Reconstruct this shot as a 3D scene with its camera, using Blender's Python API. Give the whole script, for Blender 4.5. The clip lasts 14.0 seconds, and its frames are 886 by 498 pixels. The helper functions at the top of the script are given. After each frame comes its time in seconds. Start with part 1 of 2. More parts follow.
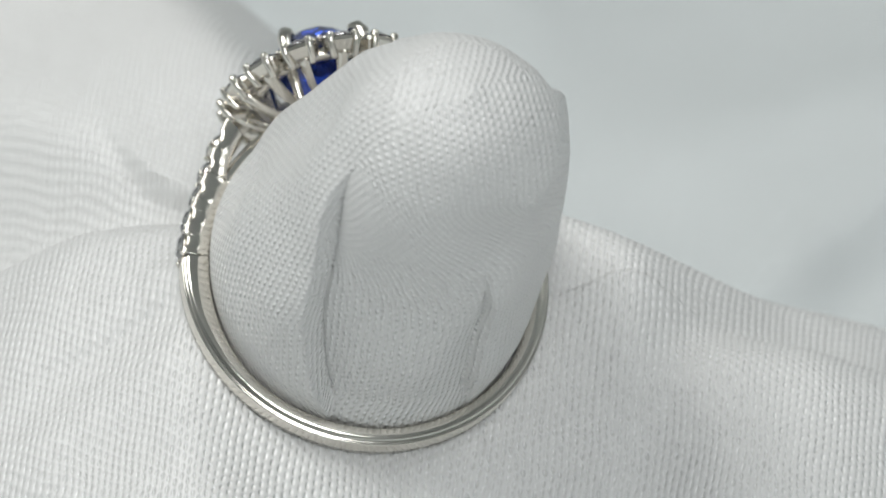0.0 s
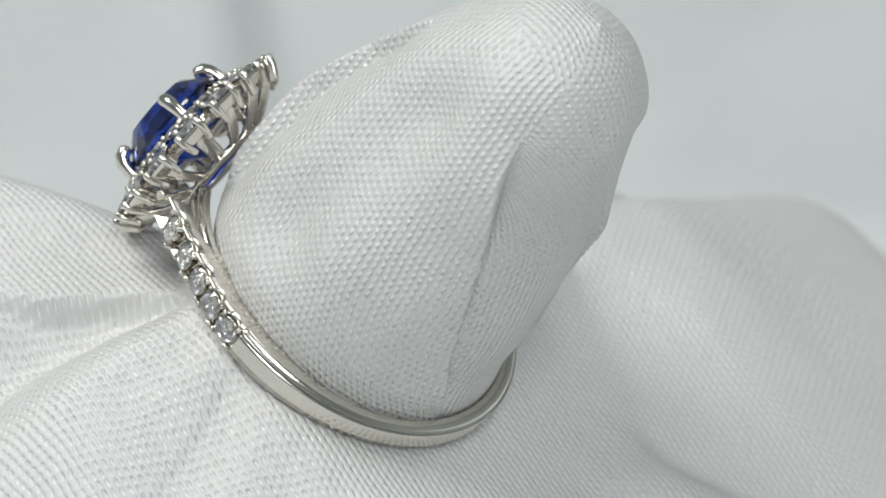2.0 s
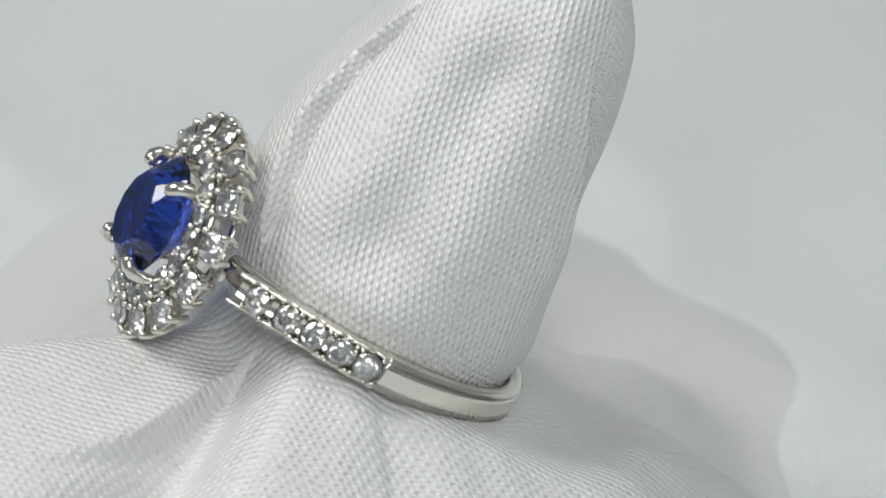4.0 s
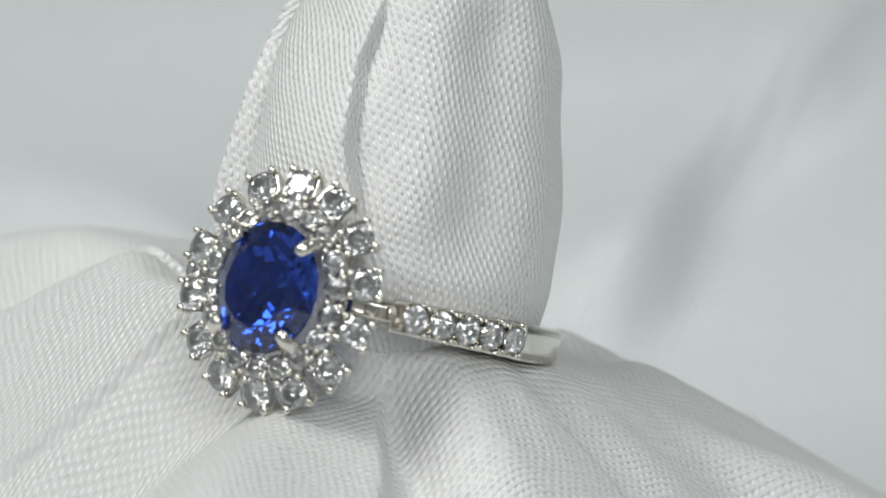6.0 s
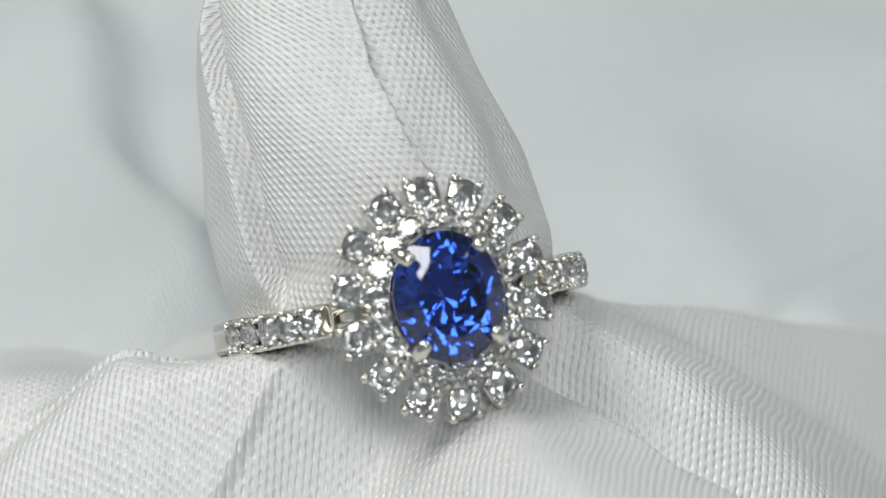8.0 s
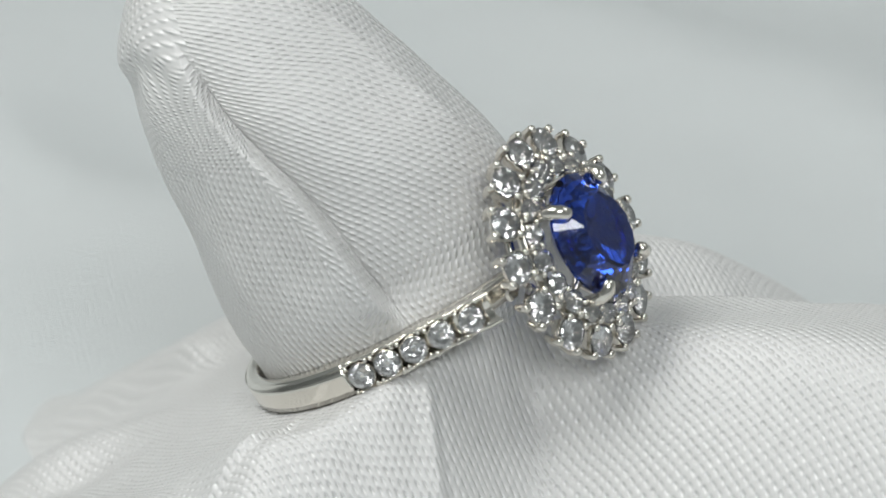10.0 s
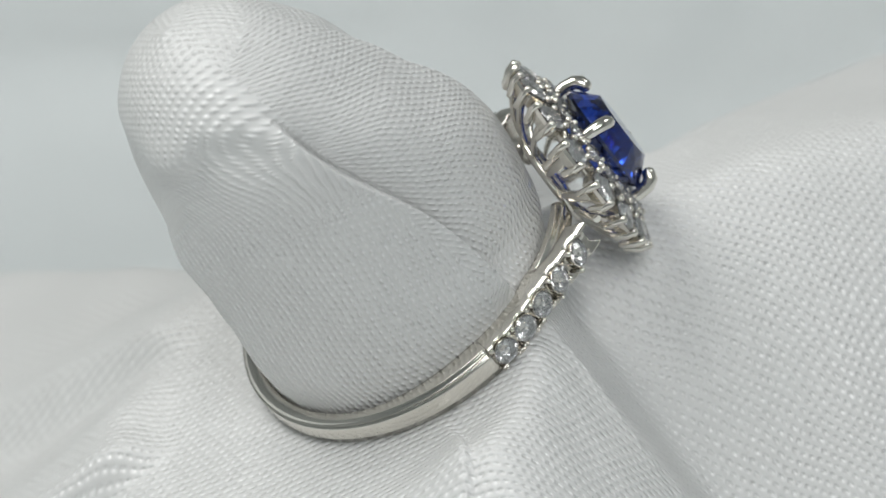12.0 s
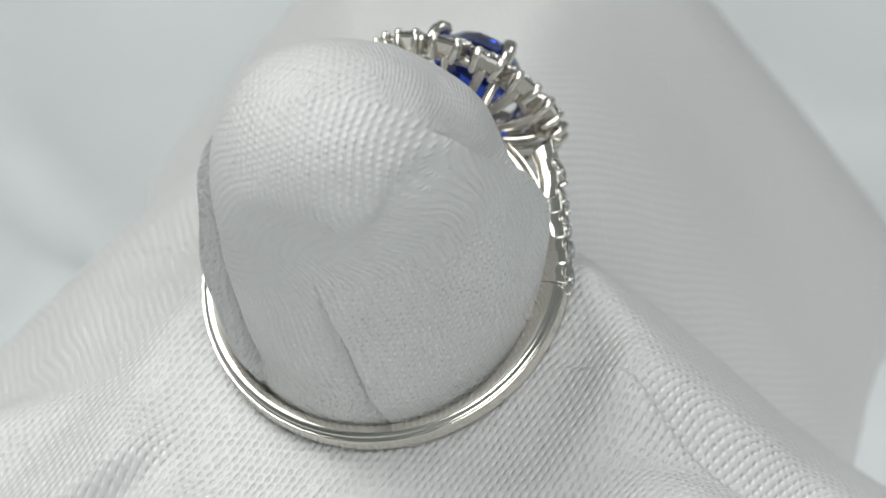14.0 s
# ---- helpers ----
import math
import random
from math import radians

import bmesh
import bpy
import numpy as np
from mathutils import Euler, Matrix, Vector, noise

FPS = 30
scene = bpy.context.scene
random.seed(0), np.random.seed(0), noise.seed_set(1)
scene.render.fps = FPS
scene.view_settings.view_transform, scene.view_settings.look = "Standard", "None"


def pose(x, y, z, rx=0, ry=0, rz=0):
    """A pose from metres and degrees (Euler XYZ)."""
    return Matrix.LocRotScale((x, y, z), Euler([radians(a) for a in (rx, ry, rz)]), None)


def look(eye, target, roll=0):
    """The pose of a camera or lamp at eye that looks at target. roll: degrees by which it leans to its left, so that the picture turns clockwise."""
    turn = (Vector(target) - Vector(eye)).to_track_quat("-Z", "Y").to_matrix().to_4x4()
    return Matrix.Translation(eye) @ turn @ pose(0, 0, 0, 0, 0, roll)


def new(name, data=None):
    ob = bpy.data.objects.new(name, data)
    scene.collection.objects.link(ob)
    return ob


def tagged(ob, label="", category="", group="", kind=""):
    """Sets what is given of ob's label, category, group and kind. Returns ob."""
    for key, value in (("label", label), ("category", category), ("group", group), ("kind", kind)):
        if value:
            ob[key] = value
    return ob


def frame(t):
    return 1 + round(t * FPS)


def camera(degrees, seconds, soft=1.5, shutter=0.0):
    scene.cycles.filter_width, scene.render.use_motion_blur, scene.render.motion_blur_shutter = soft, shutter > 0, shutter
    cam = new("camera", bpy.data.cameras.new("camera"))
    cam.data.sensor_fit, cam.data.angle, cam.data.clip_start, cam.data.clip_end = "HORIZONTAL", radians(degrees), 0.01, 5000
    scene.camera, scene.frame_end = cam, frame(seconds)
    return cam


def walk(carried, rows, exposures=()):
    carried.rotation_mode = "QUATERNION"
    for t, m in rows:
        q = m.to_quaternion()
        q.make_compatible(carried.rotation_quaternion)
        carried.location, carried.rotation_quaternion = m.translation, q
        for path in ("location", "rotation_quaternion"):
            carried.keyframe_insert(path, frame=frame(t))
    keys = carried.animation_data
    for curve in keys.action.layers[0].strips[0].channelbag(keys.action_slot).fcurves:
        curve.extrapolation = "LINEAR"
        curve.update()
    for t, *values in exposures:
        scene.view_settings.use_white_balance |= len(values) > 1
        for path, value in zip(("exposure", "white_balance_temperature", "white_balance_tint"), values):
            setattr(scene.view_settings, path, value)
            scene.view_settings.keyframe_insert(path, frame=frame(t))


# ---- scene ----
# ---- camera: stands still, a long macro lens ----
TILT = 31.61
DIST = 0.2727
cam = camera(9.956, 14.0)
AIM = Vector((0.00331, 0.0, 0.0))
EYE = AIM + DIST * Vector((0, -math.cos(radians(TILT)), math.sin(radians(TILT))))
walk(cam, [(0.0, look(EYE, AIM, 0.1)), (14.0, look(EYE, AIM, 0.1))], [(0.0, 0.0), (14.0, 0.0)])
cam.data.dof.use_dof = True
cam.data.dof.focus_distance = DIST - 0.004
cam.data.dof.aperture_fstop = 50


def turn_at(t):
    """The turntable's angle in degrees at t seconds."""
    s = t - 7.0
    return -0.279 + s * (21.8185 + s * (0.07677 + s * (0.0311984 + s * (-0.00094355 - s * 0.00025629))))


# ---- light: a soft room, a key panel at upper left, two added fill panels ----
world = bpy.data.worlds.new("world")
scene.world = world
world.use_nodes = True
world.node_tree.nodes["Background"].inputs["Color"].default_value = (0.90, 0.955, 0.95, 1)
world.node_tree.nodes["Background"].inputs["Strength"].default_value = 0.35


def area_lamp(name, eye, target, sx, sy, watts, colour):
    data = bpy.data.lights.new(name, "AREA")
    data.shape, data.size, data.size_y, data.energy, data.color = "RECTANGLE", sx, sy, watts, colour
    ob = new(name, data)
    ob.matrix_world = look(eye, target)
    return ob


# the key stands at upper left, as the shading of the folds implies
area_lamp("left_key_panel", (-0.28, 0.02, 0.48), (0, 0, 0), 0.26, 0.26, 1.92, (0.985, 0.99, 0.965))
# added fill lamps, unseen, to brighten the sides the key leaves dark
area_lamp("front_fill_panel", (0.07, -0.40, 0.43), (0, 0, 0), 0.22, 0.20, 1.24, (0.965, 0.985, 0.99))
area_lamp("right_fill_panel", (0.36, 0.12, 0.50), (0, 0, 0), 0.20, 0.22, 0.54, (0.965, 0.985, 0.99))

# ---- materials ----


def material(name):
    m = bpy.data.materials.new(name)
    m.use_nodes = True
    return m, m.node_tree.nodes, m.node_tree.links, m.node_tree.nodes["Principled BSDF"]


def maths(nodes, links, op, a, b=None, c=None):
    n = nodes.new("ShaderNodeMath")
    n.operation = op
    for i, v in enumerate((a, b, c)):
        if v is None:
            continue
        if isinstance(v, (int, float)):
            n.inputs[i].default_value = v
        else:
            links.new(v, n.inputs[i])
    return n.outputs[0]


def satin(name, colour, across=0.00038, along=0.00050, relief=0.00014):
    """Satin weave: short raised floats in staggered rows, along the cloth's own directions."""
    m, nodes, links, bsdf = material(name)
    uv = nodes.new("ShaderNodeUVMap")
    uv.uv_map = "UVMap"
    sep = nodes.new("ShaderNodeSeparateXYZ")
    links.new(uv.outputs[0], sep.inputs[0])
    warp = nodes.new("ShaderNodeTexNoise")
    warp.inputs["Scale"].default_value = 150
    warp.inputs["Detail"].default_value = 2
    links.new(uv.outputs[0], warp.inputs["Vector"])
    shift = maths(nodes, links, "MULTIPLY", maths(nodes, links, "SUBTRACT", warp.outputs[0], 0.5), 2.2)
    U = maths(nodes, links, "ADD", maths(nodes, links, "MULTIPLY", sep.outputs[0], 1 / across), shift)
    V = maths(nodes, links, "ADD", maths(nodes, links, "MULTIPLY", sep.outputs[1], 1 / along), shift)
    column = maths(nodes, links, "FLOOR", U)
    stepped = maths(nodes, links, "ADD", V, maths(nodes, links, "MULTIPLY", column, 0.45))
    x = maths(nodes, links, "SUBTRACT", maths(nodes, links, "FRACT", U), 0.5)
    y = maths(nodes, links, "SUBTRACT", maths(nodes, links, "FRACT", stepped), 0.5)
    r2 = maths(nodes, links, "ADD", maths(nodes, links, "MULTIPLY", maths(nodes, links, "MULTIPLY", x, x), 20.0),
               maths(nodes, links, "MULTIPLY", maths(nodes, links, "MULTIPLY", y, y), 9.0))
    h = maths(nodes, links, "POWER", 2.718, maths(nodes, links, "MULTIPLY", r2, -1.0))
    # each float lies at a slightly different slant, so that single threads glint
    cell = nodes.new("ShaderNodeCombineXYZ")
    links.new(column, cell.inputs[0])
    links.new(maths(nodes, links, "FLOOR", stepped), cell.inputs[1])
    chance = nodes.new("ShaderNodeTexWhiteNoise")
    chance.noise_dimensions = "2D"
    links.new(cell.outputs[0], chance.inputs["Vector"])
    slant = maths(nodes, links, "MULTIPLY", maths(nodes, links, "SUBTRACT", chance.outputs["Value"], 0.5), maths(nodes, links, "MULTIPLY", y, 1.5))
    uneven = nodes.new("ShaderNodeTexNoise")
    uneven.inputs["Scale"].default_value = 1400
    uneven.inputs["Detail"].default_value = 1
    links.new(uv.outputs[0], uneven.inputs["Vector"])
    hh = maths(nodes, links, "MULTIPLY", maths(nodes, links, "MULTIPLY", h, maths(nodes, links, "ADD", slant, 1.0)),
               maths(nodes, links, "MULTIPLY_ADD", uneven.outputs[0], 1.4, 0.3))
    bump = nodes.new("ShaderNodeBump")
    bump.inputs["Strength"].default_value = 0.75
    bump.inputs["Distance"].default_value = relief
    links.new(hh, bump.inputs["Height"])
    slow = nodes.new("ShaderNodeTexNoise")
    slow.inputs["Scale"].default_value = 130
    slow.inputs["Detail"].default_value = 4
    links.new(uv.outputs[0], slow.inputs["Vector"])
    bump2 = nodes.new("ShaderNodeBump")
    bump2.inputs["Strength"].default_value = 0.3
    bump2.inputs["Distance"].default_value = 0.0009
    links.new(slow.outputs[0], bump2.inputs["Height"])
    links.new(bump2.outputs[0], bump.inputs["Normal"])
    links.new(bump.outputs[0], bsdf.inputs["Normal"])
    # shade put into the colour: gaps between floats darkened, raised floats brightened like glints
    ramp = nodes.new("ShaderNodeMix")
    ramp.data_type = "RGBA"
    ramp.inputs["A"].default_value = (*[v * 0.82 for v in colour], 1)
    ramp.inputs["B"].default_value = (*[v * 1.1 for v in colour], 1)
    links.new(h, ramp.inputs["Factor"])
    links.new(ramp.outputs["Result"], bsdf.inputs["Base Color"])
    links.new(maths(nodes, links, "MULTIPLY_ADD", h, -0.24, 0.48), bsdf.inputs["Roughness"])
    bsdf.inputs["Specular IOR Level"].default_value = 1.0
    links.new(maths(nodes, links, "MULTIPLY", h, 0.7), bsdf.inputs["Coat Weight"])
    bsdf.inputs["Coat Roughness"].default_value = 0.2
    links.new(bump.outputs[0], bsdf.inputs["Coat Normal"])
    return m


def metal(name, colour, rough, grain=2500):
    m, nodes, links, bsdf = material(name)
    tc = nodes.new("ShaderNodeTexCoord")
    n = nodes.new("ShaderNodeTexNoise")
    n.inputs["Scale"].default_value = grain
    n.inputs["Detail"].default_value = 3
    links.new(tc.outputs["Object"], n.inputs["Vector"])
    b = nodes.new("ShaderNodeBump")
    b.inputs["Strength"].default_value = 0.12
    b.inputs["Distance"].default_value = 0.00004
    links.new(n.outputs[0], b.inputs["Height"])
    links.new(b.outputs[0], bsdf.inputs["Normal"])
    links.new(maths(nodes, links, "MULTIPLY_ADD", n.outputs[0], 0.1, rough), bsdf.inputs["Roughness"])
    bsdf.inputs["Base Color"].default_value = (*colour, 1)
    bsdf.inputs["Metallic"].default_value = 1
    return m


def gem(name, colour, ior, rough=0.0, clear=1.0):
    m, nodes, links, bsdf = material(name)
    bsdf.inputs["Base Color"].default_value = (*colour, 1)
    bsdf.inputs["Transmission Weight"].default_value = clear
    bsdf.inputs["IOR"].default_value = ior
    bsdf.inputs["Roughness"].default_value = rough
    return m


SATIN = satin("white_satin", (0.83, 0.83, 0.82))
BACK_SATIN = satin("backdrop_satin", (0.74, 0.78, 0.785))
GOLD = metal("white_gold", (0.80, 0.765, 0.70), 0.11)
DIAMOND = gem("diamond", (0.985, 0.99, 1.0), 2.42, 0.0, 0.94)
SAPPHIRE = gem("sapphire", (0.017, 0.058, 0.42), 1.77)
WALL, _n, _l, _b = material("room_paint")
_b.inputs["Base Color"].default_value = (0.80, 0.825, 0.825, 1)
_b.inputs["Roughness"].default_value = 0.9

MM = 0.001

# ---- mesh helpers: coordinates in millimetres ----


def link_bm(name, bm, mat, smooth=True):
    for v in bm.verts:
        v.co *= MM
    me = bpy.data.meshes.new(name)
    bm.to_mesh(me)
    bm.free()
    me.materials.append(mat)
    if smooth:
        for f in me.polygons:
            f.use_smooth = True
    return me


def part(name, me, parent, m=None, label=""):
    ob = new(name, me)
    ob.parent = parent
    if m is not None:
        ob.matrix_basis = m
    return tagged(ob, label)


def sheet(nu, nv, fn, closed=False, uvfn=None):
    """A grid of points fn(i/nu, j/nv), with UV in metres along its rows and columns."""
    bm = bmesh.new()
    uvl = bm.loops.layers.uv.new("UVMap")
    cols = nu if closed else nu + 1
    pts = [[Vector(fn(i / nu, j / nv)) for j in range(nv + 1)] for i in range(cols)]
    vs = [[bm.verts.new(p) for p in col] for col in pts]
    for i in range(nu):
        for j in range(nv):
            k = (i + 1) % cols
            f = bm.faces.new((vs[i][j], vs[k][j], vs[k][j + 1], vs[i][j + 1]))
            for loop, (a, b) in zip(f.loops, ((i, j), (i + 1, j), (i + 1, j + 1), (i, j + 1))):
                loop[uvl].uv = uvfn(a / nu, b / nv, j / nv, (i + 0.5) / nu)
    return bm


def tube(path, radii, sides=10, flat=1.0, round_ends=True):
    """A tube along points, with a radius at each; ends closed by small domes."""
    bm = bmesh.new()
    path = [Vector(p) for p in path]
    radii = [float(r) for r in radii]
    if round_ends:
        d0, d1 = (path[0] - path[1]).normalized(), (path[-1] - path[-2]).normalized()
        r0, r1 = radii[0], radii[-1]
        path = [path[0] + d0 * r0 * 0.75, path[0] + d0 * r0 * 0.45] + path + [path[-1] + d1 * r1 * 0.45, path[-1] + d1 * r1 * 0.75]
        radii = [r0 * 0.4, r0 * 0.85] + radii + [r1 * 0.85, r1 * 0.4]
    rings, up = [], None
    for i, p in enumerate(path):
        d = (path[min(i + 1, len(path) - 1)] - path[max(i - 1, 0)]).normalized()
        if up is None:
            up = d.orthogonal().normalized()
        up = (up - d * up.dot(d)).normalized()
        side = d.cross(up)
        rings.append([bm.verts.new(p + radii[i] * (math.cos(2 * math.pi * k / sides) * up + flat * math.sin(2 * math.pi * k / sides) * side)) for k in range(sides)])
    for a, b in zip(rings, rings[1:]):
        for k in range(sides):
            bm.faces.new((a[k], a[(k + 1) % sides], b[(k + 1) % sides], b[k]))
    bm.faces.new(rings[0][::-1])
    bm.faces.new(rings[-1])
    bmesh.ops.recalc_face_normals(bm, faces=bm.faces)
    return bm


def section_sweep(sections):
    """Joins closed loops of equal length into a solid."""
    bm = bmesh.new()
    rings = [[bm.verts.new(p) for p in s] for s in sections]
    n = len(rings[0])
    for a, b in zip(rings, rings[1:]):
        for k in range(n):
            bm.faces.new((a[k], a[(k + 1) % n], b[(k + 1) % n], b[k]))
    bm.faces.new(rings[0][::-1])
    bm.faces.new(rings[-1])
    bmesh.ops.recalc_face_normals(bm, faces=bm.faces)
    return bm


def brilliant(rx, ry, crown, depth, n=8, table=0.56):
    """A round or oval brilliant: table, crown facets, girdle, pavilion facets and culet; girdle at z = 0."""
    bm = bmesh.new()

    def ring(k, f, z, off=0.0):
        return [bm.verts.new((rx * f * math.cos(2 * math.pi * (i + off) / k), ry * f * math.sin(2 * math.pi * (i + off) / k), z)) for i in range(k)]
    t = ring(n, table, crown, 0)
    s = ring(n, 0.80, crown * 0.58, 0.5)
    g = ring(2 * n, 1.0, 0.03 * rx, 0)
    gl = ring(2 * n, 1.0, -0.03 * rx, 0)
    q = ring(n, 0.74, -depth * 0.29, 0.5)
    p = ring(n, 0.42, -depth * 0.61, 0)
    c = bm.verts.new((0, 0, -depth))
    bm.faces.new(t)
    for i in range(n):
        j = (i + 1) % n
        bm.faces.new((t[i], s[i], t[j]))
        bm.faces.new((t[i], s[i - 1], g[2 * i], s[i]))
        bm.faces.new((s[i], g[2 * i], g[2 * i + 1]))
        bm.faces.new((s[i], g[2 * i + 1], g[(2 * i + 2) % (2 * n)]))
        bm.faces.new((gl[2 * i], gl[2 * i + 1], q[i]))
        bm.faces.new((gl[2 * i + 1], gl[(2 * i + 2) % (2 * n)], q[i]))
        bm.faces.new((q[i - 1], gl[2 * i], q[i]))
        bm.faces.new((q[i - 1], q[i], p[i]))
        bm.faces.new((q[i], p[j], p[i]))
        bm.faces.new((p[i], p[j], c))
    for i in range(2 * n):
        j = (i + 1) % (2 * n)
        bm.faces.new((g[i], gl[i], gl[j], g[j]))
    bmesh.ops.recalc_face_normals(bm, faces=bm.faces)
    return bm


def bead_bm(r):
    bm = bmesh.new()
    bmesh.ops.create_icosphere(bm, subdivisions=2, radius=r)
    return bm


# ---- setting ----
def room():
    """Table under the set; unseen plain walls and ceiling added for bounced light and reflections."""
    def slab(name, lo, hi, label, cat):
        bm = bmesh.new()
        bmesh.ops.create_cube(bm, size=1)
        for v in bm.verts:
            v.co = Vector([lo[i] + (hi[i] - lo[i]) * (v.co[i] + 0.5) for i in range(3)])
        return tagged(new(name, link_bm(name, bm, WALL, False)), label, cat, kind="structure")
    slab("floor", (-900, -900, -60), (900, 900, -40), "plain grey table surface under the draped cloth", "table top")
    slab("bounce_wall_north", (-900, 900, -60), (900, 920, 1200), "unseen grey painted wall, added to bounce light", "wall")
    slab("bounce_wall_south", (-900, -920, -60), (900, -900, 1200), "unseen grey painted wall, added to bounce light", "wall")
    slab("bounce_wall_east", (900, -900, -60), (920, 900, 1200), "unseen grey painted wall, added to bounce light", "wall")
    slab("ceiling", (-920, -920, 1200), (920, 920, 1220), "unseen grey painted ceiling, added to bounce light", "ceiling")
    slab("bounce_wall_west", (-920, -900, -60), (-900, 900, 1200), "unseen grey painted wall, added to bounce light", "wall")


# ---- cloth ----
GROUND = -24.0
def smooth(x):
    x = min(1.0, max(0.0, x))
    return x * x * (3 - 2 * x)


# ridges of the drape: direction, heights at 12, 19, 24, 30 mm out, fall per mm to either side
RIDGES = [(-88, -2.2, -0.7, 0.0, 0.2, 0.40, 1.2), (-45, -1.5, -4.0, -7.5, -13.5, 0.8, 0.9), (-12, -4.8, -9.3, -14.0, -19.0, 0.9, 0.9),
          (15, -7.3, -11.0, -13.0, -16.0, 0.9, 0.9), (-178, -1.0, -6.0, -9.6, -12.8, 0.74, 1.45), (163, -9.0, -7.6, -8.3, -11.0, 0.8, 0.6), (135, -11.0, -13.0, -15.0, -18.0, 0.8, 0.8),
          (105, -12.0, -15.0, -20.0, -24.0, 1.0, 1.0), (65, -12.0, -17.0, -21.0, -24.0, 0.9, 0.9)]


def soft_max(values, k):
    top = max(values)
    return top + math.log(sum(math.exp((v - top) / k) for v in values)) * k


def ground_height(x, y):
    """The backdrop: a spread cloth with long soft folds."""
    p = Vector((x, y, 3.0))
    z = 2.6 * noise.noise(p * 0.016) + 2.2 * (1 - abs(noise.noise(p * 0.03 + Vector((0, 0, 9))))) ** 3
    r, phi = math.hypot(x, y), math.degrees(math.atan2(y, x))
    for d, high, side, reach in ((86, 5.0, 1, 18.0), (28, 3.0, -1, 14.0), (-40, 1.6, 1, 16.0), (-150, 3.5, 1, 18.0)):
        a = radians((phi - d + 180) % 360 - 180)
        if abs(a) < 1.4:
            lat = side * r * math.sin(a) + 3 * noise.noise(Vector((r * 0.05, d, 0)))
            k = smooth((lat + 2.5) / 5.0)
            z += high * smooth((r - 24) / 14) * k * math.exp(-max(lat, 0) / reach)
    return GROUND + z - 1.0


def ring_plane(x, y):
    return -2.34 - (0.0067 * (x - 0.27) + 0.554 * (y + 2.19)) / 0.8326


def drape_height(x, y):
    r, phi = math.hypot(x, y), math.degrees(math.atan2(y, x))
    heights = [GROUND - 7.0]
    for d, h12, h19, h24, h30, plus, minus in RIDGES:
        a = radians((phi - d + 180) % 360 - 180)
        if abs(a) > 1.5:
            continue
        along, lat = r * math.cos(a), r * math.sin(a)
        if along < 19:
            z = h12 + (h19 - h12) * (max(along, 5) - 12) / 7
        elif along < 24:
            z = h19 + (h24 - h19) * (along - 19) / 5
        else:
            z = h24 + (h30 - h24) * (along - 24) / 6
        if along > 40:
            z -= 0.085 * (along - 40) ** 2
        fall = plus if lat > 0 else minus
        z -= fall * (math.sqrt(lat * lat + 4.0) - 2.0)
        if d == -88:
            z -= 1.3 * max(0.0, lat - 0.37 * r)
        if d == -178:
            z -= 1.0 * max(0.0, lat - 0.6 * r)
        heights.append(max(z, GROUND - 8))
    z = soft_max(heights, 0.3)
    z += 0.55 * noise.noise(Vector((x, y, 0)) * 0.11) * min(1, r / 15)
    # gathers that fan out from under the ring
    z += 0.5 * noise.noise(Vector((math.cos(radians(phi)) * 6, math.sin(radians(phi)) * 6, r * 0.05))) * math.exp(-abs(r - 11) / 8)
    under = ring_plane(x, y) - 1.05
    w = smooth((r - 11.5) / 4.0)
    z = min(z, under) * (1 - w) + z * w
    w = min(1, max(0, (r - 8.0) / 2.5))
    w = w * w * (3 - 2 * w)
    return under * (1 - w) + z * w


# outline of the rolled finger across and through the ring, by distance along its axis
ST = (-9, -1, 0, 4, 8, 12, 16, 19, 21, 22.4, 23.2)
X_LO = (-6.5, -8.7, -8.75, -9.0, -9.0, -8.8, -8.2, -7.0, -5.5, -3.6, -0.9)
X_HI = (6.5, 8.5, 8.6, 8.85, 8.25, 7.0, 5.9, 4.9, 3.7, 2.0, -0.9)
Z_LO = (-9.86, -9.86, -9.86, -9.75, -9.3, -8.8, -8.1, -7.0, -5.9, -4.4, -1.6)
Z_HI = (0.5, 7.8, 8.0, 8.8, 8.2, 7.0, 5.5, 4.1, 2.8, 1.1, -1.6)
# creases: (along, degrees) points, height of the lip, side that lies on top, how far the lip and the hollow reach, span along the axis
CREASES = [(((0, -54), (5, -58), (9, -62), (12.5, -65), (16, -68), (18, -70), (20.5, -76)), 1.35, -1, 6.0, 3.6, (-9, 20)),
           (((2, 20), (5.5, 14), (8.5, 7), (12.5, 2), (14.5, 5), (18, 8)), 0.95, -1, 3.0, 4.0, (1.0, 17.5)),
           (((1, 152), (6.5, 140), (10.5, 127), (13, 120), (16.5, 110), (18.5, 106)), 1.0, -1, 6.0, 2.6, (-9, 19)),
           (((1, -155), (5.5, -157), (9, -163), (14, -169)), 0.7, 1, 4.0, 2.6, (-9, 15.5))]
# lower edge of the folded tip, by degrees round the finger
HOOD = ((96, 14.0), (115, 16.5), (134, 17.6), (165, 19.6), (195, 19.4), (208, 18.2), (225, 19.0), (244, 19.9), (271, 19.8), (288, 17.5), (300, 15.0))



def eased(values):
    """The outline's values every 0.05 mm along the axis, with the corners between the stations rounded, less so at the tip."""
    ys = np.arange(-9.0, 23.21, 0.05)
    width = np.clip((23.2 - ys) / 2, 0, 2.2)
    return ys, np.mean([np.interp(ys + width * k / 5, ST, values) for k in range(-5, 6)], axis=0)


OUTLINE = [eased(v) for v in (X_LO, X_HI, Z_LO, Z_HI)]


def outline_at(y):
    return (float(np.interp(y, ys, v)) for ys, v in OUTLINE)


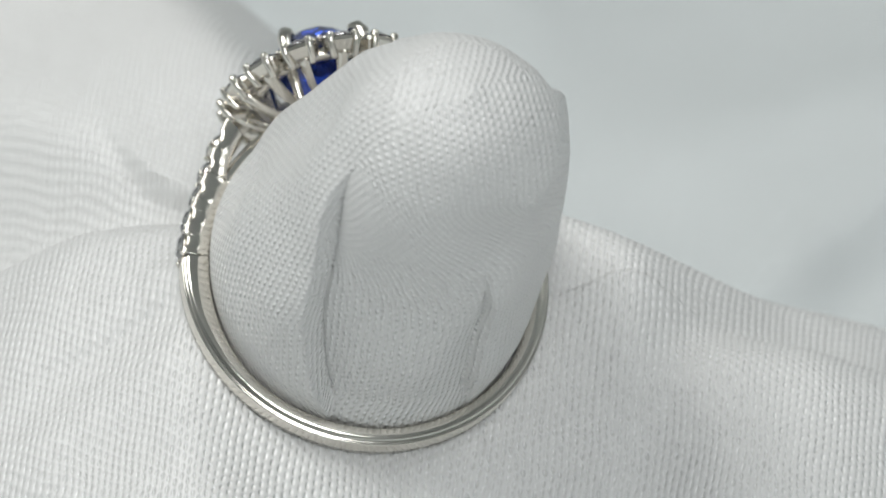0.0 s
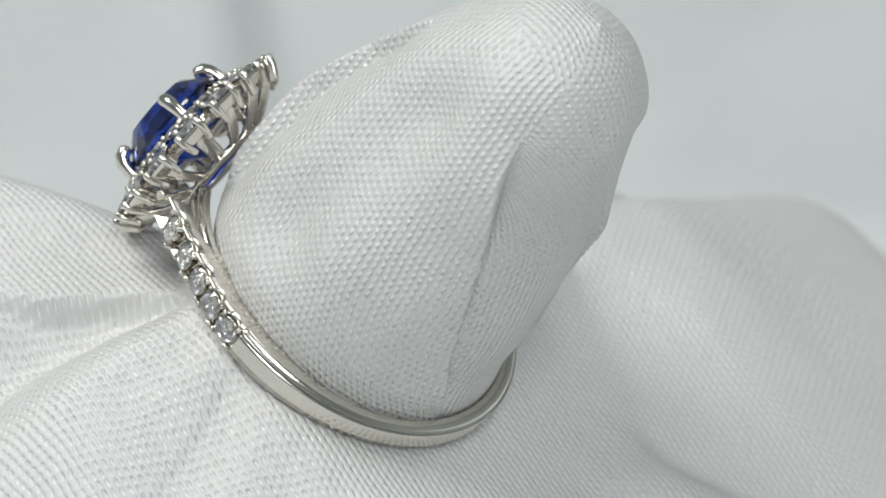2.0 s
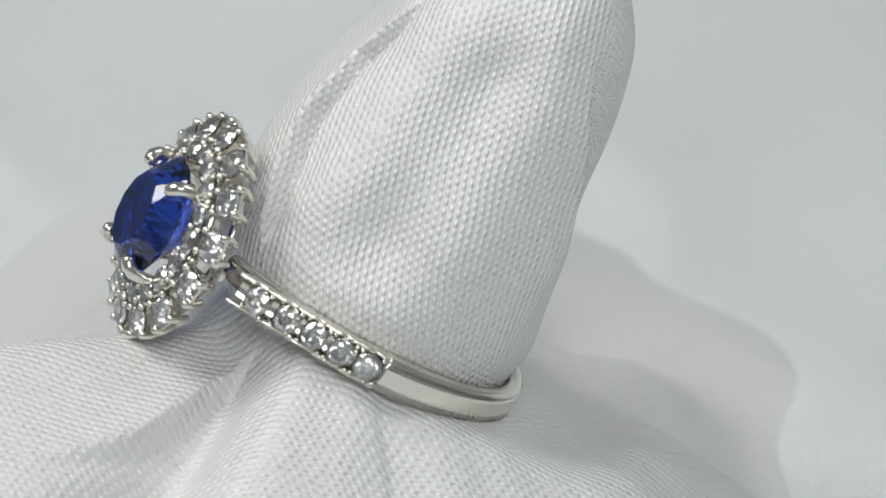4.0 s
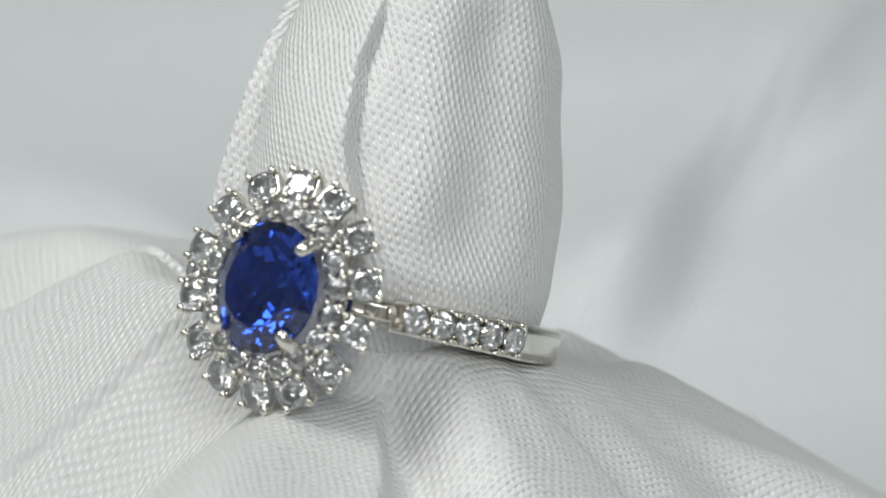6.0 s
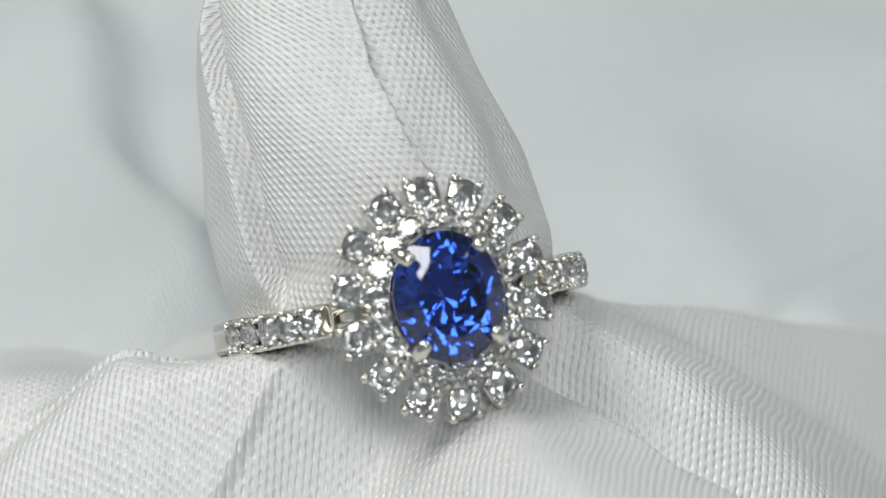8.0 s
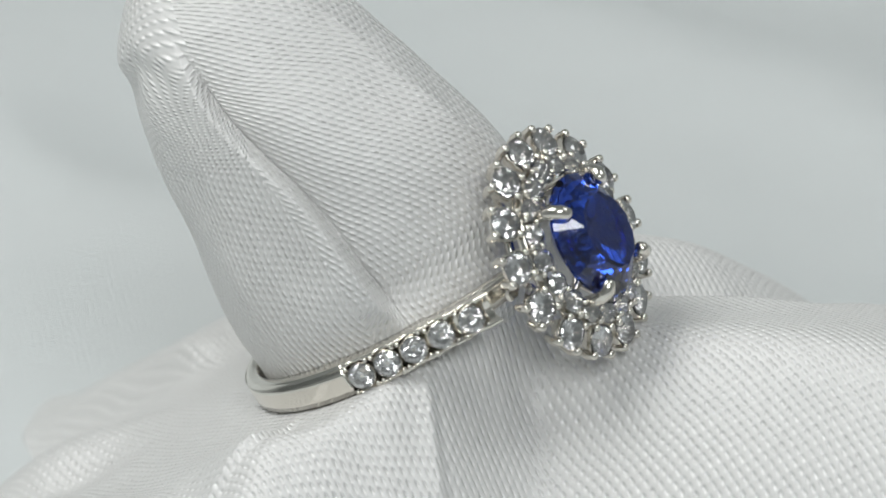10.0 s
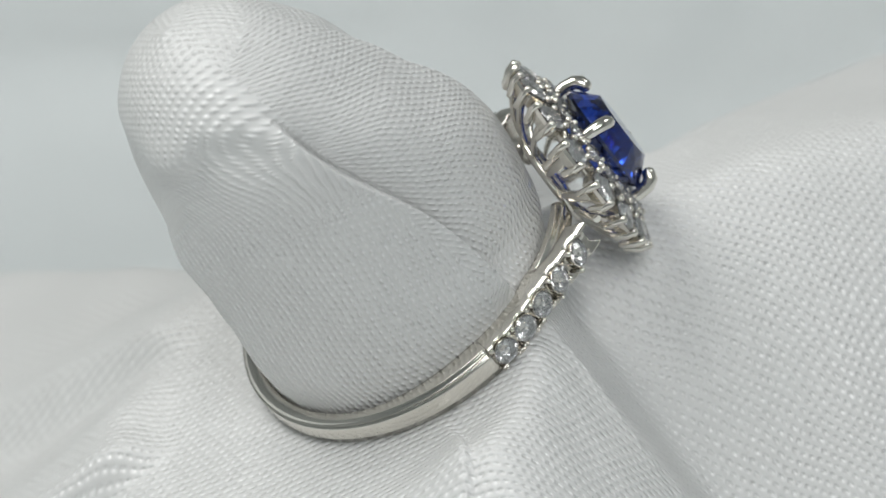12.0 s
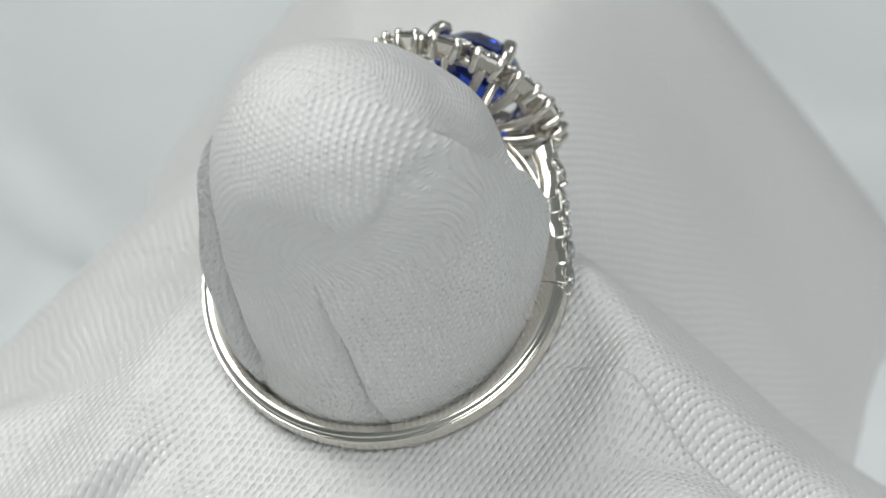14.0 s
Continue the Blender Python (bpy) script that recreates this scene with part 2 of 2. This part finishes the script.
def plain_point(a, y):
    """The finger without its folds, for the run of the weave."""
    lo_x, hi_x, lo_z, hi_z = outline_at(y)
    return Vector(((lo_x + hi_x) / 2 + (hi_x - lo_x) / 2 * math.sin(a), y, (lo_z + hi_z) / 2 + (hi_z - lo_z) / 2 * math.cos(a)))


def roll_point(a, y):
    """The finger's surface at the angle a (from the head's side) and y along the axis."""
    lo_x, hi_x, lo_z, hi_z = outline_at(y)
    sx, sz = math.sin(a), math.cos(a)
    deg, off = math.degrees(a), 0.0
    for pts, lip, side, reach, hollow, (y0, y1) in CREASES:
        c = float(np.interp(y, [q[0] for q in pts], [q[1] for q in pts])) + 1.6 * math.sin(y * 0.55 + pts[0][1])
        d = radians((deg - c + 180) % 360 - 180) * 8.0 * side
        amp = lip * smooth((y - y0) / 3) * smooth((y1 - y) / 4) * (0.15 + 0.85 * smooth((y - 0.6) / 2.5))
        k = smooth((d + 0.16) / 0.32)
        off -= 0.22 * amp * math.exp(-((d + 0.12) / 0.16) ** 2)
        off += amp * (k * 0.42 * math.exp(-max(d, 0) / reach) - (1 - k) * 0.82 * math.exp(min(d, 0) / hollow))
    fade = smooth((23.0 - y) / 5)
    off += 0.45 * noise.noise(Vector((sx * 2.2, y * 0.16, sz * 2.2))) * smooth((y - 1) / 6)
    # a soft hollow over the tip
    d = radians((deg + 167 + 180) % 360 - 180) * 7
    off -= 1.0 * math.exp(-(d / 2.2) ** 2) * smooth((y - 12) / 5) * fade
    off -= 1.25 * math.exp(-((deg - 64 + 180) % 360 - 180) ** 2 / 380) * smooth((y - 2) / 4) * smooth((20 - y) / 5)
    # the flap beside the hem is pulled flat
    off -= 0.3 * math.exp(-((deg + 112 + 180) % 360 - 180) ** 2 / 900) * math.exp(-((y - 10) / 6.0) ** 2)
    # the folded tip hangs over the back in two lobes
    back = smooth((deg % 360 - 140) / 30) * smooth((296 - deg % 360) / 45)
    edge = float(np.interp(deg % 360, [q[0] for q in HOOD], [q[1] for q in HOOD])) + 0.3 * math.sin(radians(deg) * 9)
    rim = edge - y
    off += back * (0.45 * math.exp(-((rim + 1.1) / 1.5) ** 2) - (0.1 + 1.15 * smooth((deg % 360 - 200) / 25)) * smooth((rim + 0.6) / 2.2) * math.exp(-max(rim, 0) / 6))
    # the back hangs hollow below the tip
    off -= 0.35 * math.exp(-((deg + 138 + 180) % 360 - 180) ** 2 / 900) * math.exp(-((y - 11) / 4.0) ** 2)
    off -= 0.3 * math.exp(-((deg - 165 + 180) % 360 - 180) ** 2 / 250) * math.exp(-((y - 12) / 4.0) ** 2)
    grow = 1 + off * fade / 8.5
    return Vector(((lo_x + hi_x) / 2 + (hi_x - lo_x) / 2 * sx * grow, y, (lo_z + hi_z) / 2 + (hi_z - lo_z) / 2 * sz * grow))


# creases of the skirt: (distance, direction) points, height of the step, reach of the lip and of the hollow
SKIRT_CREASES = [(((8, -139), (12, -141), (18, -146), (28, -149)), 1.0, 5.0, 3.0, 26), (((8, -64), (12, -66), (20, -68), (28, -69)), 1.3, 3.0, 3.5, 26),
                 (((8, -25), (20, -22)), 0.25, 3.0, 3.0, 24), (((8, 178), (22, 172)), 0.7, 3.0, 3.0, 26)]


def skirt_fold(r, phi):
    z = 0.0
    for pts, step, lip, hollow, end in SKIRT_CREASES:
        c = float(np.interp(r, [q[0] for q in pts], [q[1] for q in pts])) + 1.2 * math.sin(r * 0.5 + pts[0][1])
        a = (phi - c + 180) % 360 - 180
        if abs(a) > 80:
            continue
        d = -radians(a) * r
        k = smooth((d + 0.35) / 0.7)
        z += step * smooth((r - 9.0) / 3.5) * smooth((end - r) / 9) * (k * 0.5 * math.exp(-max(d, 0) / lip) - (1 - k) * 0.5 * math.exp(min(d, 0) / hollow))
    return z


def drape():
    cloth = tagged(new("satin_drape"), "white satin cloth rolled into a finger and draped in soft folds", "cloth")

    def reach(j):
        return 4.0 + 56.0 * j ** 1.35

    heights = np.array([[drape_height(reach(j / 160) * math.cos(2 * math.pi * i / 640), reach(j / 160) * math.sin(2 * math.pi * i / 640)) for j in range(161)] for i in range(640)])
    for _ in range(18):
        around = (np.roll(heights, 1, 0) + np.roll(heights, -1, 0)) / 2
        heights = 0.5 * heights + 0.5 * around
        heights[:, 1:-1] = 0.5 * heights[:, 1:-1] + 0.25 * (heights[:, :-2] + heights[:, 2:])

    heights += np.array([[skirt_fold(reach(j / 160), 360 * i / 640) for j in range(161)] for i in range(640)])

    def skirt(i, j):
        x, y = reach(j) * math.cos(2 * math.pi * i), reach(j) * math.sin(2 * math.pi * i)
        return x, y, float(heights[round(i * 640) % 640, round(j * 160)])

    def skirt_uv(i, j, row, cell):
        return reach(j) * math.cos(2 * math.pi * i + 0.5) * MM, reach(j) * math.sin(2 * math.pi * i + 0.5) * MM
    part("skirt", link_bm("skirt", sheet(640, 160, skirt, True, skirt_uv), SATIN), cloth)

    # the seam of the cloth lies in a crease; the weave runs true to size up to the tip
    def along(j):
        return -9.0 + 32.2 * (1 - (1 - j) ** 1.25)

    def roll(i, j):
        return RING @ roll_point(2 * math.pi * i - radians(159), along(j))
    girth, behind = [], []
    for j in range(151):
        loop = [roll_point(2 * math.pi * i / 720 - radians(159), along(j / 150)) for i in range(721)]
        steps = np.cumsum([0.0] + [math.hypot(q.x - p.x, q.z - p.z) for p, q in zip(loop, loop[1:])])
        girth.append(steps - steps[438])
        # on the back the weave is true to the middle of the back
        behind.append(np.concatenate((steps[:330], steps[330:] - steps[-1])) - steps[12])
    lengths = [0.0]
    for j in range(150):
        p, q = plain_point(0, along(j / 150)), plain_point(0, along((j + 1) / 150))
        lengths.append(lengths[-1] + (q - p).length)

    def roll_uv(i, j, row, cell):
        y, deg = along(j), 360 * cell - 159
        fold = float(np.interp(along(row), [q[0] for q in CREASES[2][0]], [q[1] for q in CREASES[2][0]]))
        v = lengths[round(j * 150)] * MM
        if -66 < deg < fold:
            if along(row) > 21.5:
                q = roll_point(2 * math.pi * i - radians(159), y)
                return (q.x * 0.9 + q.z * 0.5) * 1.1 * MM, (q.z * 0.9 - q.x * 0.5) * 1.1 * MM
            u = float(girth[round(j * 150)][round(i * 720)]) * MM
            return u * 0.94 + v * 0.34, v * 0.94 - u * 0.34
        q = plain_point(2 * math.pi * i - radians(159), y)
        w = smooth((y - 14) / 6)
        u = ((1 - w) * float(behind[round(j * 150)][round(i * 720)]) - w * q.x) * MM
        v = (y + smooth((y - 12) / 7) * (q.z + 9)) * MM
        return u * 0.99 + v * 0.1 + 0.05, v * 0.99 - u * 0.1
    part("finger_roll", link_bm("finger_roll", sheet(720, 150, roll, True, roll_uv), SATIN), cloth)
    return cloth


def ground_cloth():
    def reach(j):
        return 14.0 + 586.0 * j ** 1.8

    def flat(i, j):
        x, y = reach(j) * math.cos(2 * math.pi * i), reach(j) * math.sin(2 * math.pi * i)
        return x, y, ground_height(x, y)

    def flat_uv(i, j, row, cell):
        return reach(j) * math.cos(2 * math.pi * i) * MM, reach(j) * math.sin(2 * math.pi * i) * MM
    ob = new("ground", link_bm("ground", sheet(240, 90, flat, True, flat_uv), BACK_SATIN))
    return tagged(ob, "pale white satin backdrop cloth spread flat with soft folds", "cloth", kind="structure")


# ---- ring ----
RING = Matrix(((0.9939, 0.0067, -0.1097, 0.27), (-0.0950, 0.5540, -0.8272, -2.19), (0.0552, 0.8326, 0.5513, -2.34), (0, 0, 0, 1)))
RING_POSE = Matrix.Translation(RING.translation * MM) @ RING.to_3x3().normalized().to_4x4()
R_IN, R_OUT, Z_MID = 9.1, 10.04, -0.72


def shank_out(a):
    """The outer radius of the shank at a degrees above the horizontal."""
    k = max(0.0, (a - 30) / 25)
    return R_OUT + 0.04 * smooth((a + 20) / 35) + 1.1 * k * k


def shank_in(a):
    """The inner radius, smaller where the shoulders thicken."""
    return R_IN - 0.5 * smooth((a + 45) / 60)


def at_polar(r, deg, y=0.0):
    return Vector((r * math.cos(radians(deg)), y, Z_MID + r * math.sin(radians(deg))))


def ring_section(deg, r0, r1, w, flip=1):
    """A band section with softened edges: inside r0, outside r1, width w."""
    out = []
    m = min(0.33, (r1 - r0) * 0.4)
    for r, y in ((r0 + 0.05, -w / 2 + 0.16), (r0, -w / 4), (r0, w / 4), (r0 + 0.05, w / 2 - 0.16), (r0 + 0.2, w / 2), (r1 - m, w / 2), (r1 - m * 0.45, w / 2 - m * 0.25), (r1 - m * 0.1, w / 2 - m * 1.1),
                 (r1, w * 0.37), (r1 + 0.02, w * 0.18), (r1 + 0.02, -w * 0.18), (r1, -w * 0.37), (r1 - m * 0.1, -w / 2 + m * 1.1), (r1 - m * 0.45, -w / 2 + m * 0.25), (r1 - m, -w / 2), (r0 + 0.2, -w / 2)):
        p = at_polar(r, deg, y)
        p.x *= flip
        out.append(p)
    return out


STONES = (17.2, 26.3, 35.4, 44.5, 53.6)


def pave_section(deg, r0, w, flip):
    """A shoulder section: thin side walls, cut out in a round scallop beside each stone, and a sunken floor between them."""
    top, floor = shank_out(deg) + 0.06, shank_out(deg) - 0.5
    s = min(abs(deg - d) for d in STONES) * 0.175
    rim = top - (0.19 * math.sqrt(1 - (s / 0.42) ** 2) if s < 0.42 else 0.0)
    side = ((r0 + 0.05, w / 2 - 0.16), (r0 + 0.2, w / 2), (rim - 0.07, w / 2), (rim, w / 2 - 0.06), (rim, w / 2 - 0.17), (floor, w / 2 - 0.30))
    half = [at_polar(r, deg, y) for r, y in side]
    out = [at_polar(r0, deg, -w / 4), at_polar(r0, deg, w / 4)] + half + [Vector((v.x, -v.y, v.z)) for v in reversed(half)]
    for v in out:
        v.x *= flip
    return out


def petal_bm():
    """The setting of an outer stone: a tapered block, open-sided, narrower below."""
    secs = []
    for z, wx, wy, shift in ((-0.95, 0.26, 0.34, -0.2), (-0.80, 0.50, 0.66, -0.06), (-0.30, 0.70, 0.80, 0.0), (-0.10, 0.70, 0.80, 0.0), (-0.09, 0.64, 0.72, 0.0), (-0.72, 0.08, 0.08, -0.1)):
        loop = []
        for sx, sy in ((1, 1), (-1, 1), (-1, -1), (1, -1)):
            for cx, cy in (((1, 0.55), (0.55, 1)) if sx * sy > 0 else ((0.55, 1), (1, 0.55))):
                loop.append((sx * cx * wx + shift, sy * cy * wy, z))
        secs.append(loop)
    return section_sweep(secs)


def sapphire_ring():
    ring = tagged(new("sapphire_ring"), "white gold ring with oval blue sapphire in a double diamond halo", "ring")
    # plain lower band
    secs = [ring_section(d, shank_in(abs(d + 90) - 90), R_OUT + 0.04 * smooth((abs(d + 90) - 70) / 35), 1.72 + 0.28 * smooth((abs(d + 90) - 40) / 60)) for d in np.linspace(12.8, -192.8, 140).tolist()]
    part("band", link_bm("band", section_sweep(secs), GOLD), ring, None, "plain polished white gold band")
    stone = link_bm("diamond", brilliant(0.80, 0.80, 0.25, 0.70), DIAMOND, False)
    bead = link_bm("bead", bead_bm(0.185), GOLD)
    petal = link_bm("stone_cup", petal_bm(), GOLD, False)
    prong = link_bm("prong", tube([(0.46, 0.50, -1.15), (0.66, 0.63, -0.4), (0.64, 0.60, 0.08)], [0.17, 0.20, 0.21], 8), GOLD)
    prong2 = link_bm("prong", tube([(0.46, -0.50, -1.15), (0.66, -0.63, -0.4), (0.64, -0.60, 0.08)], [0.17, 0.20, 0.21], 8), GOLD)
    seat = link_bm("stone_seat", section_sweep([[(r * math.cos(q), r * math.sin(q), z) for q in np.linspace(0, 2 * math.pi, 17)[:16].tolist()]
                                                for r, z in ((0.60, -0.85), (0.74, -0.4), (0.82, -0.1), (0.82, -0.05), (0.76, -0.05), (0.10, -0.66))]), GOLD)
    peg = link_bm("prong", tube([(0, 0, -0.75), (0, 0, -0.3), (0, 0, -0.02)], [0.15, 0.16, 0.15], 8), GOLD)
    for flip in (1, -1):
        secs = [pave_section(d, shank_in(d), 2.0 - 0.004 * d, flip) for d in np.linspace(12.8, 43, 140).tolist()]
        sh = part("shoulder", link_bm("shoulder", section_sweep(secs), GOLD), ring)
        secs = [ring_section(d, 8.6 + 0.022 * (d - 42), 9.5 + 0.018 * (d - 42), 1.655 - 0.008 * (d - 42.5), flip) for d in np.linspace(42.5, 73, 18).tolist()]
        part("under_bridge", link_bm("under_bridge", section_sweep(secs), GOLD), ring)
        secs = []
        for d in np.linspace(43, 60, 80).tolist():
            k = (d - 43) / 17
            secs.append(pave_section(d, 8.75 + 1.5 * k ** 0.6, 2.0 - 0.004 * d, flip))
        part("upper_arm", link_bm("upper_arm", section_sweep(secs), GOLD), ring)
        for d in STONES:
            p = at_polar(shank_out(d) + 0.05, d)
            p.x *= flip
            m = Matrix.Translation(p * MM) @ pose(0, 0, 0, 0, flip * (90 - d), 0)
            part("diamond", stone, sh, m @ Matrix.Scale(0.93, 4))
            part("stone_seat", seat, sh, m @ Matrix.Scale(0.93, 4))
            for sx in (-1, 1):
                for sy in (-1, 1):
                    part("prong", peg, sh, m @ pose(sx * 0.64 * MM, sy * 0.70 * MM, 0))
    # gallery rail under the head
    rail = [(2.4 * math.cos(a), 2.9 * math.sin(a), 9.0) for a in np.linspace(0, 2 * math.pi, 49).tolist()]
    part("gallery_rail", link_bm("gallery_rail", tube(rail, [0.26] * 49, 8, round_ends=False), GOLD), ring)
    # outer halo: fourteen stones, each in a setting on a rib
    for k in range(14):
        a = math.pi / 2 + 2 * math.pi * k / 14
        ca, sa = math.cos(a), math.sin(a)
        out = Vector((ca / 4.95, sa / 5.65, 0)).normalized()
        yaw = math.degrees(math.atan2(out.y, out.x))
        place = Vector((4.92 * ca, 5.52 * sa, 11.25))
        m = Matrix.Translation(place * MM) @ pose(0, 0, 0, 0, 0, yaw) @ pose(0, 0, 0, 0, 17, 0) @ Matrix.Diagonal((1.18, 1.14, 1.0, 1.0))
        holder = part("stone_cup", petal, ring, m)
        part("diamond", stone, holder, Matrix.Scale(0.93, 4))
        part("prong", prong, holder)
        part("prong", prong2, holder)
        for sx, sy in ((-0.60, -0.52), (-0.60, 0.52), (-0.98, -0.30), (-0.98, 0.30)):
            part("bead", bead, holder, pose(sx * MM, sy * MM, (0.12 if sx > -0.8 else 0.2) * MM))
        foot = Vector((2.4 * ca, 2.9 * sa, 9.1))
        top = place + Vector((0, 0, -0.85)) - out * 0.12
        mid = (foot + top) / 2 + out * 0.3 + Vector((0, 0, -0.3))
        path = [foot * (1 - t) ** 2 + 2 * mid * t * (1 - t) + top * t * t for t in np.linspace(0, 1, 8).tolist()]
        part("rib", link_bm("rib", tube(path, np.linspace(0.23, 0.38, 8).tolist(), 10, 0.55), GOLD), ring)
    # small square plates where the shank meets the halo
    for flip in (1, -1):
        bm = bmesh.new()
        bmesh.ops.create_cube(bm, size=1)
        for v in bm.verts:
            v.co = Vector((v.co.x * 0.7 + flip * 4.9, v.co.y * 0.5, v.co.z * 0.4 + 9.95))
        bmesh.ops.bevel(bm, geom=bm.edges[:], offset=0.08, segments=2, affect="EDGES")
        part("join_plate", link_bm("join_plate", bm, GOLD, False), ring)
    # inner halo
    plate = [(3.55 * math.cos(a), 4.12 * math.sin(a), 11.05) for a in np.linspace(0, 2 * math.pi, 61).tolist()]
    halo = part("inner_halo", link_bm("inner_halo", tube(plate, [0.38] * 61, 8, round_ends=False), GOLD), ring)
    for k in range(18):
        a = 2 * math.pi * (k + 0.5) / 18
        out = Vector((math.cos(a) / 3.8, math.sin(a) / 4.4, 0)).normalized()
        place = Vector((3.55 * math.cos(a), 4.12 * math.sin(a), 11.84))
        m = Matrix.Translation(place * MM) @ pose(0, 0, 0, 0, 0, math.degrees(math.atan2(out.y, out.x))) @ pose(0, 0, 0, 0, 10, 0)
        part("diamond", stone, halo, m @ Matrix.Scale(0.80, 4))
        for sx in (-0.30, 0.42):
            part("bead", bead, halo, m @ pose(sx * MM, 0.62 * MM, 0.06 * MM))
    # centre stone and its four claws
    part("centre_stone", link_bm("centre_stone", brilliant(2.88, 3.44, 1.25, 2.7, 12, 0.62), SAPPHIRE, False), ring, pose(0, 0, 12.5 * MM), "oval faceted deep blue sapphire")
    for sx in (-1, 1):
        for sy in (-1, 1):
            pts = [(2.0, 2.35, 9.3), (2.2, 2.62, 11.0), (2.26, 2.68, 12.4), (2.20, 2.61, 12.95), (2.06, 2.43, 13.28), (1.86, 2.20, 13.38)]
            me = link_bm("claw", tube([(sx * x, sy * y, z) for x, y, z in pts], [0.26, 0.30, 0.35, 0.39, 0.41, 0.38], 12), GOLD)
            part("claw", me, ring)
    return ring


room()
CLOTH = drape()
BACK = ground_cloth()
JEWEL = sapphire_ring()


def motions():
    """The turntable carries the cloth and the ring round the upright axis."""
    times = np.linspace(0, 14, 57).tolist()
    walk(CLOTH, [(t, pose(0, 0, 0, 0, 0, turn_at(t))) for t in times])
    walk(BACK, [(t, pose(0, 0, 0, 0, 0, turn_at(t))) for t in times])
    walk(JEWEL, [(t, pose(0, 0, 0, 0, 0, turn_at(t)) @ RING_POSE) for t in times])


motions()
